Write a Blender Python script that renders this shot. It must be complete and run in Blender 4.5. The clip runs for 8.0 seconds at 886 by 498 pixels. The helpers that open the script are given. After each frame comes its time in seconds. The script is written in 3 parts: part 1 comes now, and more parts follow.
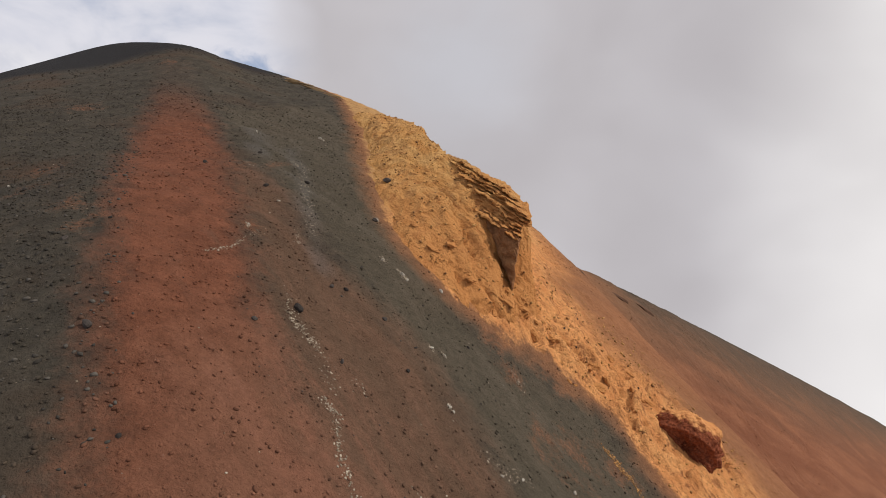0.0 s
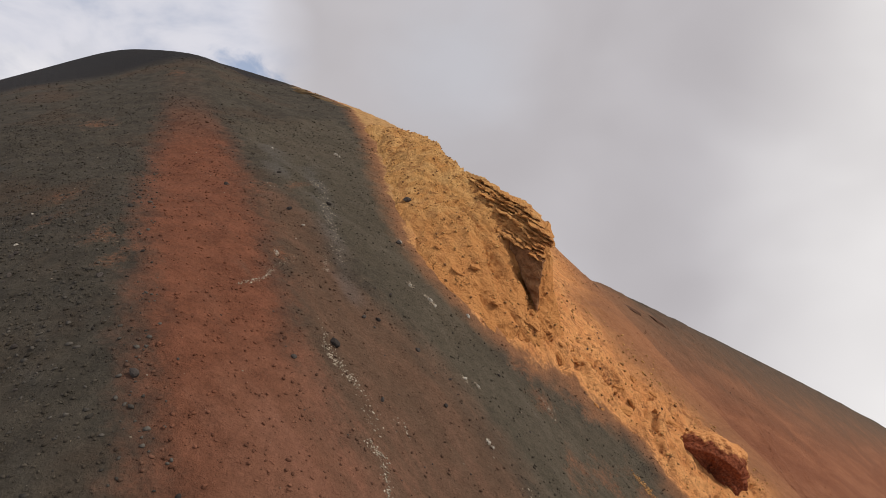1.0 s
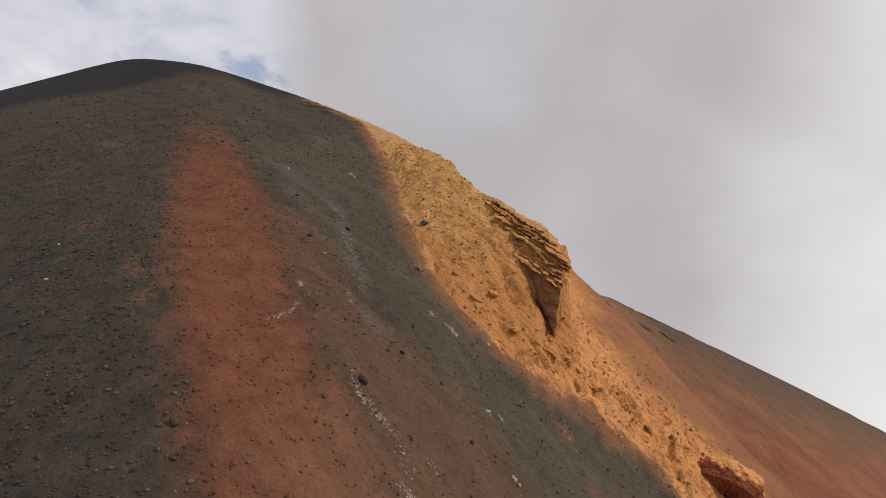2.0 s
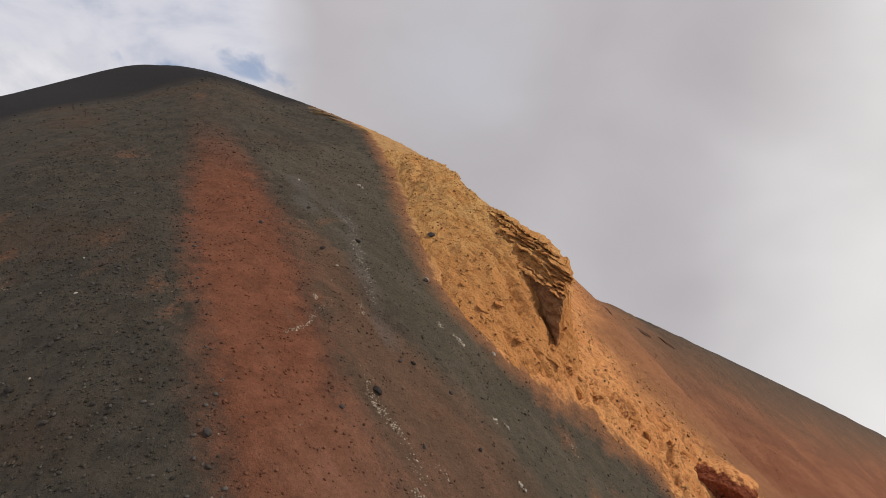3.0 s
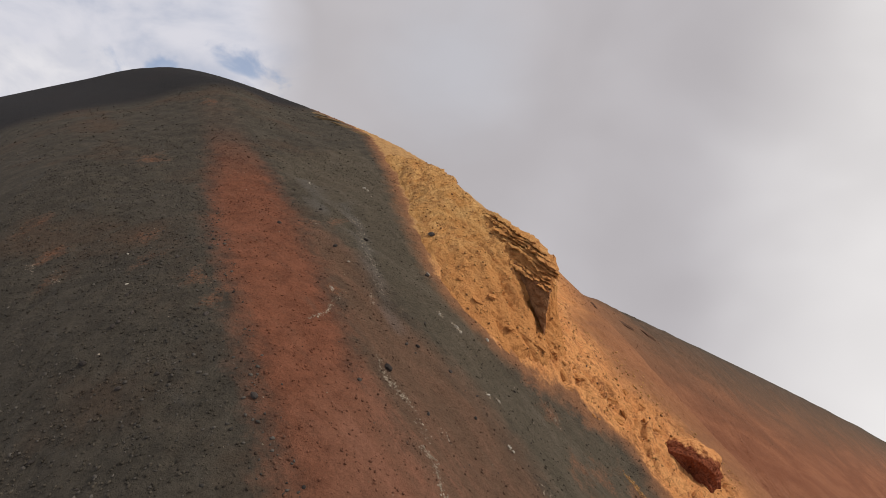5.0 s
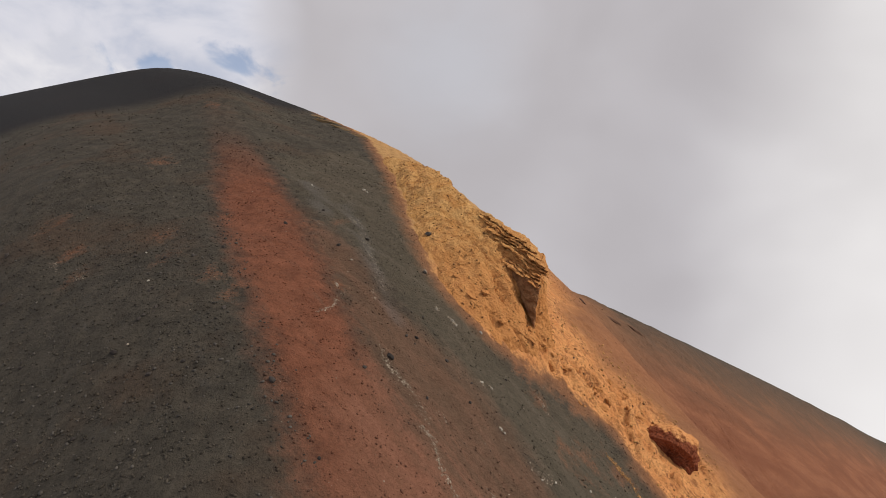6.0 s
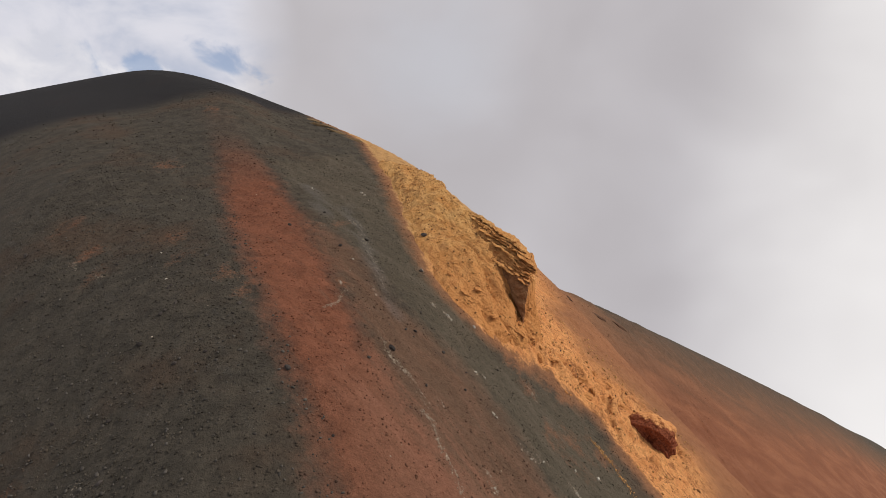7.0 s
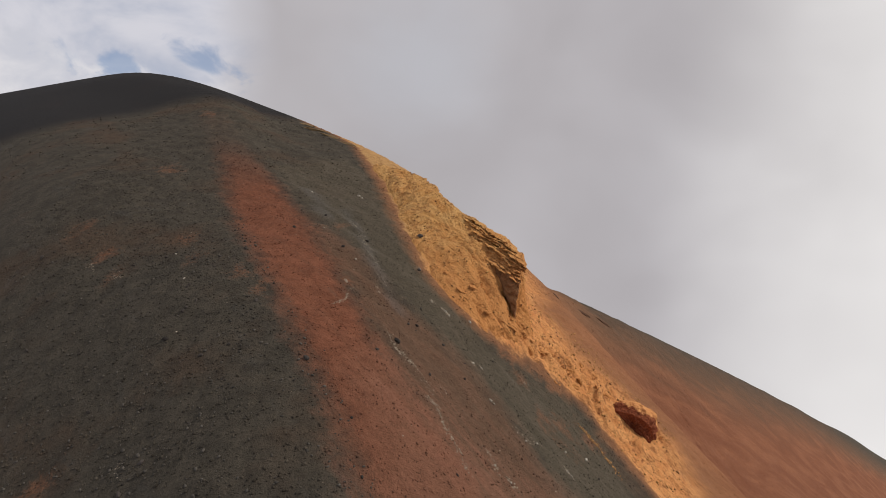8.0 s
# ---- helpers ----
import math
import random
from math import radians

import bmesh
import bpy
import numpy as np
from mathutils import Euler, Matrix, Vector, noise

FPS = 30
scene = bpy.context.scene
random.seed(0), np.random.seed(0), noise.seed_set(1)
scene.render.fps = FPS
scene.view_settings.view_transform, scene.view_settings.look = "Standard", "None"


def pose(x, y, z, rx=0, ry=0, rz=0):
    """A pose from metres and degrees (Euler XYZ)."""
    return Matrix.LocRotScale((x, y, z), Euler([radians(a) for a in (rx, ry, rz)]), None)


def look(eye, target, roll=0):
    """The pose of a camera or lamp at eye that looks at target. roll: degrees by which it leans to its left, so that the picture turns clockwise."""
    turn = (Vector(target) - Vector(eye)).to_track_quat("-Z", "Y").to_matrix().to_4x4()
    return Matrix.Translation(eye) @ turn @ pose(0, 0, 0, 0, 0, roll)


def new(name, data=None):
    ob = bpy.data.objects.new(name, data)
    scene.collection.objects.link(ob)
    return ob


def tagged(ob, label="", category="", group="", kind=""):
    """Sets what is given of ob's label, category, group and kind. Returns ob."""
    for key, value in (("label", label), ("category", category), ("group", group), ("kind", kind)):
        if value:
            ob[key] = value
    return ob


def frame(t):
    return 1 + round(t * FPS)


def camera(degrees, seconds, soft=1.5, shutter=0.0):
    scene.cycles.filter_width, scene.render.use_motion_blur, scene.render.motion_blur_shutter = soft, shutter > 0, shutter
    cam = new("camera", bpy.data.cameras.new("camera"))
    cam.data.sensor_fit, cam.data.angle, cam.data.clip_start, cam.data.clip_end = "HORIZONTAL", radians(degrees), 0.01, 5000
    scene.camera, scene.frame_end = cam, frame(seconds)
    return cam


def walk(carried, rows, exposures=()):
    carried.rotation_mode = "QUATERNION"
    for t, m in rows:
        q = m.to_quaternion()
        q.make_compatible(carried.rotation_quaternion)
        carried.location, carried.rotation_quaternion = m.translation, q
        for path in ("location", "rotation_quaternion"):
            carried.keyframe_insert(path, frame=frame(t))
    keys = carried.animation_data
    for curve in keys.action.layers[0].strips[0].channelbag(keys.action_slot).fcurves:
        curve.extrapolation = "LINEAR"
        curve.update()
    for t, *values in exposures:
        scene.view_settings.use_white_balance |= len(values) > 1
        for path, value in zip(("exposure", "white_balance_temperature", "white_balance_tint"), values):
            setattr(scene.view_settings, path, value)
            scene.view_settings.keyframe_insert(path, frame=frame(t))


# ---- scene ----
cam = camera(78.0, 8.0, soft=0.4)
PATH = [
    (0, (1.986, -2.129, 27.901), (1.926, -0.13, 27.96), -0.3),
    (0.5, (-0.096, -1.863, 29.395), (-0.149, 0.136, 29.452), -0.4),
    (1, (-1.783, -1.832, 31.042), (-1.828, 0.167, 31.098), -0.5),
    (1.5, (-3.009, -1.959, 32.709), (-3.048, 0.04, 32.767), -0.5),
    (2, (-4.079, -2.471, 34.41), (-4.129, -0.473, 34.47), -0.3),
    (3.5, (-5.268, -7.316, 36.168), (-5.313, -5.318, 36.228), -0.0),
    (4, (-5.436, -9.403, 36.009), (-5.476, -7.404, 36.068), 0.0),
    (4.5, (-5.545, -11.842, 35.823), (-5.581, -9.844, 35.88), 0.1),
    (6, (-5.976, -20.352, 35.777), (-5.982, -18.352, 35.823), 0.1),
    (6.5, (-6.315, -23.294, 35.731), (-6.31, -21.294, 35.777), 0.2),
    (7, (-7.021, -26.407, 35.678), (-6.988, -24.408, 35.723), 0.0),
    (7.5, (-8.061, -29.588, 35.597), (-7.992, -27.59, 35.643), -0.1),
    (8, (-9.751, -32.588, 35.481), (-9.655, -30.591, 35.528), -0.3),
]
walk(cam, [(t, look(eye, target, roll)) for t, eye, target, roll in PATH], [(0, 0.05), (2, -0.04), (4.5, -0.04), (6, 0.0), (7, 0.02), (7.5, -0.12), (8, -0.14)])


# light: thin broken overcast, a veiled high sun
world = bpy.data.worlds.new("sky")
scene.world = world
SUN = Vector((0.74, -0.08, 0.67)).normalized()
sun = new("sun", bpy.data.lights.new("sun", "SUN"))
sun.data.energy, sun.data.angle, sun.data.color = 2.68, radians(3), (1.0, 0.93, 0.83)
sun.matrix_world = look((0, 0, 300), Vector((0, 0, 300)) - SUN)


class Graph:
    """Small helper to lay out shader nodes."""

    def __init__(self, tree):
        self.tree = tree
        tree.nodes.clear()

    def add(self, kind, props=None, **inputs):
        n = self.tree.nodes.new(kind)
        for k, v in (props or {}).items():
            setattr(n, k, v)
        for k, v in inputs.items():
            key = int(k[1:]) if k[0] == "i" and k[1:].isdigit() else k.replace("_", " ")
            self.put(n, key, v)
        return n

    def put(self, n, key, v):
        if isinstance(v, bpy.types.NodeSocket):
            self.tree.links.new(v, n.inputs[key])
        else:
            n.inputs[key].default_value = v

    def math(self, op, a, b=0.0, clamp=False):
        return self.add("ShaderNodeMath", {"operation": op, "use_clamp": clamp}, i0=a, i1=b).outputs[0]

    def ramp(self, v, lo, hi, a=0.0, b=1.0, smooth=True):
        n = self.add("ShaderNodeMapRange", {"interpolation_type": "SMOOTHSTEP" if smooth else "LINEAR"}, i0=v, i1=lo, i2=hi, i3=a, i4=b)
        return n.outputs[0]

    def mix(self, f, a, b):
        n = self.add("ShaderNodeMix", {"data_type": "RGBA"})
        self.put(n, 0, f)
        for i, c in ((6, a), (7, b)):
            self.put(n, i, c if isinstance(c, bpy.types.NodeSocket) else (*c, 1.0) if len(c) == 3 else c)
        return n.outputs[2]

    def noise(self, vec, scale, detail=4.0, rough=0.55, distort=0.0):
        return self.add("ShaderNodeTexNoise", None, Vector=vec, Scale=scale, Detail=detail, Roughness=rough, Distortion=distort).outputs[0]

    def vec(self, v, scale=(1, 1, 1), turn=(0, 0, 0), move=(0, 0, 0)):
        return self.add("ShaderNodeMapping", None, Vector=v, Scale=scale, Rotation=turn, Location=move).outputs[0]

    def attr(self, name):
        return self.add("ShaderNodeAttribute", {"attribute_name": name}).outputs["Fac"]


def build_sky():
    world.use_nodes = True
    g = Graph(world.node_tree)
    d = g.add("ShaderNodeTexCoord").outputs["Generated"]
    sky = g.add("ShaderNodeTexSky", {"sky_type": "NISHITA", "sun_disc": False, "sun_elevation": math.asin(SUN.z),
                                     "sun_rotation": math.atan2(SUN.x, SUN.y)}).outputs[0]
    blue = g.add("ShaderNodeMix", {"data_type": "RGBA", "blend_type": "MULTIPLY"}, i0=1.0, i6=sky, i7=(0.125, 0.125, 0.13, 1)).outputs[2]
    xyz = g.add("ShaderNodeSeparateXYZ", None, Vector=d).outputs
    warp = g.noise(g.vec(d, (1, 1, 1.3)), 2.8, 3, 0.5, 0.2)
    fine = g.noise(g.vec(d, (1, 1, 1.7), move=(0.3, 0.1, 0.7)), 6.0, 5, 0.55, 0.3)
    # the veil thins towards a brighter part of the sky
    east = g.math("ADD", g.math("MULTIPLY", xyz[0], 0.80), g.math("MULTIPLY", xyz[1], 0.60))
    level = g.math("SQRT", g.math("SUBTRACT", 1.0, g.math("MINIMUM", g.math("MULTIPLY", xyz[2], xyz[2]), 0.9)))
    east = g.math("DIVIDE", east, level)
    low = g.math("MULTIPLY", xyz[2], -0.04)
    bright = g.ramp(g.math("ADD", g.math("ADD", east, low), g.math("MULTIPLY", warp, 0.07)), 0.89, 1.085)
    grey = g.mix(g.ramp(warp, 0.3, 0.72), (0.475, 0.450, 0.468), (0.545, 0.522, 0.545))
    thin = g.add("ShaderNodeVectorMath", {"operation": "DISTANCE"}, i0=d, i1=(0.01, 0.94, 0.345)).outputs["Value"]
    thin = g.ramp(g.math("ADD", thin, g.math("MULTIPLY", g.math("SUBTRACT", fine, 0.5), 0.16)), 0.20, 0.0)
    grey = g.mix(g.math("MULTIPLY", thin, 0.5), grey, (0.57, 0.585, 0.64))
    cloud = g.mix(bright, grey, (1.0, 0.975, 0.96))
    # whiter heaps and gaps of blue beyond the summit
    west = g.ramp(g.math("ADD", xyz[0], g.math("MULTIPLY", g.math("SUBTRACT", warp, 0.5), 0.25)), -0.22, -0.34)
    heaps = g.mix(g.ramp(fine, 0.36, 0.64), (0.53, 0.555, 0.65), (0.71, 0.705, 0.765))
    puffs = g.noise(g.vec(d, (1, 1, 1.3), move=(0.9, 0.4, 0.2)), 11.0, 5, 0.55, 0.4)
    bank = g.ramp(g.math("ADD", xyz[2], g.math("MULTIPLY", g.math("SUBTRACT", puffs, 0.5), 0.16)), 0.32, 0.295)
    heaps = g.mix(bank, heaps, g.mix(g.ramp(puffs, 0.35, 0.65), (0.64, 0.645, 0.71), (0.80, 0.785, 0.815)))
    cloud = g.mix(west, cloud, heaps)
    gap = g.math("MULTIPLY", west, g.ramp(g.math("ADD", fine, g.math("MULTIPLY", warp, 0.5)), 0.70, 0.52, 0.0, 0.35))
    for where, size in (((-0.458, 0.834, 0.306), 0.095), ((-0.316, 0.892, 0.325), 0.115)):
        off = g.add("ShaderNodeVectorMath", {"operation": "DISTANCE"}, i0=g.vec(d, (1, 1, 2.1)), i1=(where[0], where[1], where[2] * 2.1)).outputs["Value"]
        near = g.math("SUBTRACT", 1.0, g.math("DIVIDE", off, size))
        gap = g.math("MAXIMUM", gap, g.ramp(g.math("ADD", near, g.math("MULTIPLY", g.math("SUBTRACT", 0.5, puffs), 2.6)), 0.38, 0.80))
    col = g.mix(g.math("MULTIPLY", gap, 0.62), cloud, blue)
    bg = g.add("ShaderNodeBackground", None, Color=col, Strength=1.0)
    out = g.add("ShaderNodeOutputWorld", None, Surface=bg.outputs[0])


build_sky()


# ---- numbers shared by the hill's forms ----
def lattice(ix, iy, iz, seed):
    h = (ix * 374761393 + iy * 668265263 + iz * 2147483647 + seed * 974711) & 0xFFFFFFFF
    h = ((h ^ (h >> 13)) * 1274126177) & 0xFFFFFFFF
    h = ((h ^ (h >> 16)) * 2246822519) & 0xFFFFFFFF
    return ((h ^ (h >> 15)) & 0xFFFF) / 65535.0


def vnoise(x, y, z, seed=0):
    x, y, z = np.broadcast_arrays(x, y, z)
    fx, fy, fz = np.floor(x), np.floor(y), np.floor(z)
    ix, iy, iz = fx.astype(np.int64), fy.astype(np.int64), fz.astype(np.int64)
    u, v, w = x - fx, y - fy, z - fz
    u, v, w = (q * q * (3 - 2 * q) for q in (u, v, w))
    total = 0.0
    for a in (0, 1):
        for b in (0, 1):
            for c in (0, 1):
                k = (u if a else 1 - u) * (v if b else 1 - v) * (w if c else 1 - w)
                total = total + k * lattice(ix + a, iy + b, iz + c, seed)
    return total * 2 - 1


def fbm(x, y, z=0.0, octaves=4, seed=0, gain=0.5):
    total, amp = 0.0, 1.0
    for i in range(octaves):
        total = total + amp * vnoise(x * 2.03 ** i, y * 2.03 ** i, z * 2.03 ** i + i * 7.3, seed + i)
        amp *= gain
    return total


def soft_least(rows, x, y, w):
    v = np.stack([c + gx * (x + 20) + gy * (y - 80) for c, gx, gy in rows])
    m = v.min(0)
    return m - w * np.log(np.exp(-(v - m) / w).sum(0))


def soft_most(a, b, w):
    m = np.maximum(a, b)
    return m + w * np.log(np.exp((a - m) / w) + np.exp((b - m) / w))


# slopes of the cone: height over the point (-20, 80), rise per metre east, rise per metre north
FLANKS = [(52.1, -0.856, 0.51), (73.9, 0.219, 0.52), (86.9, 0.61, 1.106), (44.5, -0.155, 0.448)]
NEAR_BACK = [(186.8, -2.215, -1.787), (156.8, 0.101, 0.079)]
FAR_FLANK = [(65.1, -1.19, 0.758), (53.6, -0.093, -0.343)]
SUMMIT = [(81.3, -0.639, -0.226), (31.7, -0.731, 0.349), (57.5, 0.347, 0.781), (215.0, 0.05, -0.6), (110.0, -0.9, -0.3)]


def slope_height(x, y):
    near, far = soft_least(FLANKS + NEAR_BACK, x, y, 7.0), soft_least(FLANKS + FAR_FLANK, x, y, 7.0)
    return soft_most(soft_most(near, soft_least(SUMMIT, x, y, 6.0), 2.0), far, 3.5)


def inside(x, y, corners):
    """Signed distance to a closed outline in plan: positive inside."""
    best, odd = np.full(np.shape(x), 1e9), np.zeros(np.shape(x), bool)
    for (ax, ay), (bx, by) in zip(corners, corners[1:] + corners[:1]):
        t = np.clip(((x - ax) * (bx - ax) + (y - ay) * (by - ay)) / ((bx - ax) ** 2 + (by - ay) ** 2), 0, 1)
        best = np.minimum(best, np.hypot(x - ax - t * (bx - ax), y - ay - t * (by - ay)))
        if ay != by:
            odd ^= ((ay > y) != (by > y)) & (x < (bx - ax) * (y - ay) / (by - ay) + ax)
    return np.where(odd, best, -best)


RED = [(-76, 134), (-58, 103), (-49.5, 84.5), (-41.6, 68), (-35, 55.6), (-30.4, 47.7), (-27.5, 42.7), (-23.5, 35.3), (-20, 29.7), (-17.2, 24.9), (-14, 20), (-6, 4), (10, 4),
       (1, 22), (-4, 31.2), (-7.2, 34.6), (-10.2, 37.8), (-13, 41.8), (-16.3, 46.7), (-19.3, 52.4), (-23.5, 60.5), (-28.2, 68), (-31.5, 75), (-40, 90), (-50.5, 107), (-66, 134)]
BRINK = [(-49, 165), (-36, 151.5), (-27, 138), (-20.2, 116), (-17.2, 107), (-13.8, 92), (-11.1, 82.5), (-8.7, 76.2), (-6.5, 71.8), (-3.8, 69.2), (-0.5, 67.7), (3.2, 66.6), (7.5, 66.8), (11.5, 69), (14.5, 69),
         (17.5, 69.2), (21.2, 69.4), (23.5, 67.5), (24.6, 65), (26.5, 62.5), (29, 60.5), (34, 53), (44, 36)]
OCHRE = BRINK + [(54, 40), (40, 62), (40, 72), (46, 84), (38, 87), (31, 93), (24, 98), (17, 96), (14, 120), (-10, 150), (-34, 156), (-47, 168)]
BROWN = [(-27, 74), (-21, 68), (-15.5, 61), (-10.5, 57), (-5.8, 54), (-1, 51.8), (2.3, 48.8), (5, 44), (9, 36), (16, 10), (0, 10), (-4, 31.2), (-7.2, 34.6), (-10.2, 37.8),
         (-13, 41.8), (-16.3, 46.7), (-19.3, 52.4), (-23.5, 60.5), (-28, 69)]
FAR = [(8, 84), (9, 98), (24, 114), (46, 134), (94, 175), (240, 320), (600, 650), (900, 700), (900, 0), (60, 20), (38, 50), (36, 75)]
CREST_SHADE = [(-300, 40), (-128, 132), (-109, 139), (-90, 148), (-76, 150), (-62, 153), (-45, 170), (0, 400), (-400, 500), (-600, 100)]
DUSTY = [(-15, 44), (-9, 41), (-3, 38), (4, 36), (13, 38), (22, 30), (16, 4), (-8, 4), (-14, 22), (-17, 36)]
GREY = [(-45, 105), (-34, 84), (-24, 73), (-15, 63), (-10, 58), (-5.8, 54), (-1, 51.8), (2.3, 48.8), (5, 44), (9, 36), (14, 26), (24, 34), (22.9, 59), (20.2, 65), (17, 66.5),
        (11.2, 64), (5.5, 62), (-0.4, 65.4), (-5.8, 72.7), (-11.7, 85.8), (-17.3, 102), (-30, 125)]
RIB = BRINK + [(120, 10), (200, 100), (120, 220), (30, 190), (-10, 165), (-34, 160), (-47, 168)]
SPILL = [(x - 25, y - 6) for x, y in BRINK[:9]] + [(24, 48), (44, 20), (50, 32), (39, 54), (37, 66), (38, 76), (32, 79), (24, 79.5), (18, 81), (15, 88), (14, 120), (-10, 150), (-30, 164), (-47, 176)]
ROUGH = [(6, 66.5), (14, 69.5), (20, 69.5), (24, 65.5), (34, 64), (42, 74), (42, 82), (33, 84), (26, 80), (19, 80), (14, 78), (8, 77)]


# broad swells (+) and hollows (-) of the near flank: place in plan, metres
SWELLS = [(-58, 78, -1.6), (-55, 56, -1.7), (-42, 36, -1.5), (-36, 50, 1.9), (-36, 72, -1.2), (-24, 34, 1.2), (-20, 54, -1.6), (-20, 72, -0.9),
          (-10, 40, -1.1), (-8, 60, -0.5), (6, 58, -0.7), (18, 62, -2.4), (-18, 24, 1.1)]


def ground_height(x, y):
    """The loose slope, with its swells and the broken ochre rib below the crag."""
    z = slope_height(x, y)
    for px, py, h in SWELLS:
        z = z + h * np.exp(-((x - px) ** 2 + (y - py) ** 2) / 242.0)
    near = np.exp(-(np.maximum(np.abs(x) - 82, 0) + np.maximum(np.abs(y - 80) - 72, 0)) / 25)
    c, d = 0.66 * x + 0.75 * y, 0.75 * x - 0.66 * y
    z = z + near * (0.35 * fbm(c / 7, d / 22, 0.0, 3, 3) + 0.16 * fbm(x / 1.9, y / 1.9, 0.0, 4, 9, 0.6))
    k = np.clip(inside(x, y, ROUGH) / 5 + 0.35, 0, 1) * np.clip(np.hypot(x - 33.4, y - 74.6) / 4 - 0.8, 0, 1)
    mounds = np.abs(fbm(c / 3.2 + 3, d / 5.5, z / 5, 5, 21, 0.55))
    z = z + k * (1.4 * (mounds - 0.3) + 1.0 * fbm(x / 2.0, y / 2.0, z / 3, 5, 33, 0.62))
    k = np.clip(inside(x, y, OCHRE) / 3, 0, 1)
    return z + k * 0.22 * fbm(x / 1.3, y / 1.3, z / 1.3, 3, 41)


def terrain_attributes(mesh, x, y):
    for name, corners in (("red", RED), ("ochre", SPILL), ("rib", RIB), ("grey", GREY), ("brown", BROWN), ("far", FAR), ("dusty", DUSTY)):
        a = mesh.attributes.new(name, "FLOAT", "POINT")
        a.data.foreach_set("value", np.clip(inside(x, y, corners), -40, 40).astype(np.float32).ravel())
    rust = 0
    for px, py, r in ((-62, 61.5, 2.6), (-57, 55.5, 2.2), (-44.5, 55, 2.6), (-36, 50, 2.2), (-31.5, 46.9, 2.4), (-20.8, 57.5, 1.8), (6, 64, 2.6), (8.3, 60.7, 2.6), (12.7, 66, 3), (-24.5, 77, 2.2),
                      (-28, 74, 2), (12, 52, 3.5), (10.4, 55, 2), (14.5, 57, 3), (19, 60, 3), (-50, 28.6, 2.6), (-66, 94, 4), (-70, 70, 3), (-49, 63, 3), (-72, 135, 4)):
        rust = np.maximum(rust, 1 - np.hypot(x - px, y - py) / (2 * r))
    a = mesh.attributes.new("rust", "FLOAT", "POINT")
    a.data.foreach_set("value", np.clip(rust, 0, 1).astype(np.float32).ravel())
    # a blue-grey streak of ash that narrows on its way down
    ash = 0
    for (ax, ay), (bx, by), r in (((-34, 92), (-28, 80), 2.0), ((-25, 84), (-21.4, 77.7), 1.6), ((-21.4, 77.7), (-17.6, 68), 1.5), ((-17.6, 68), (-15, 61), 1.6), ((-15, 61), (-12.6, 55.5), 1.3)):
        t = np.clip(((x - ax) * (bx - ax) + (y - ay) * (by - ay)) / ((bx - ax) ** 2 + (by - ay) ** 2), 0, 1)
        ash = np.maximum(ash, 1 - np.hypot(x - ax - t * (bx - ax), y - ay - t * (by - ay)) / (2 * r))
    a = mesh.attributes.new("ash", "FLOAT", "POINT")
    a.data.foreach_set("value", np.clip(ash, 0, 1).astype(np.float32).ravel())
    # how far inside the summit face that is painted dark as if shaded
    crest = inside(x, y, CREST_SHADE)
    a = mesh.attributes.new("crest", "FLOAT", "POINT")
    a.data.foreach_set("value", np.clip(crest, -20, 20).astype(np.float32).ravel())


def grid_mesh(name, x, y, z, keep=None, smooth=True):
    """A sheet over 2D arrays of places; keep: which corners stay."""
    ny, nx = x.shape
    i = np.arange(nx * ny).reshape(ny, nx)
    quads = np.stack([i[:-1, :-1], i[:-1, 1:], i[1:, 1:], i[1:, :-1]], -1).reshape(-1, 4)
    if keep is not None:
        quads = quads[keep.ravel()[quads].any(1)]
    mesh = bpy.data.meshes.new(name)
    mesh.vertices.add(nx * ny)
    mesh.vertices.foreach_set("co", np.stack([x, y, z], -1).astype(np.float32).ravel())
    mesh.loops.add(quads.size)
    mesh.loops.foreach_set("vertex_index", quads.astype(np.int32).ravel())
    mesh.polygons.add(len(quads))
    mesh.polygons.foreach_set("loop_start", np.arange(0, quads.size, 4, dtype=np.int32))
    mesh.polygons.foreach_set("use_smooth", np.full(len(quads), smooth))
    mesh.update(calc_edges=True)
    return mesh


# ---- materials ----
def material(name):
    m = bpy.data.materials.new(name)
    m.use_nodes = True
    return m, Graph(m.node_tree)


def finish(g, colour, rough, height=None, strength=0.5, distance=0.1):
    b = g.add("ShaderNodeBsdfPrincipled", None, Base_Color=colour, Roughness=rough)
    g.put(b, "Specular IOR Level", 0.08)
    if height is not None:
        g.put(b, "Normal", g.add("ShaderNodeBump", None, Strength=strength, Distance=distance, Height=height).outputs[0])
    g.add("ShaderNodeOutputMaterial", None, Surface=b.outputs[0])


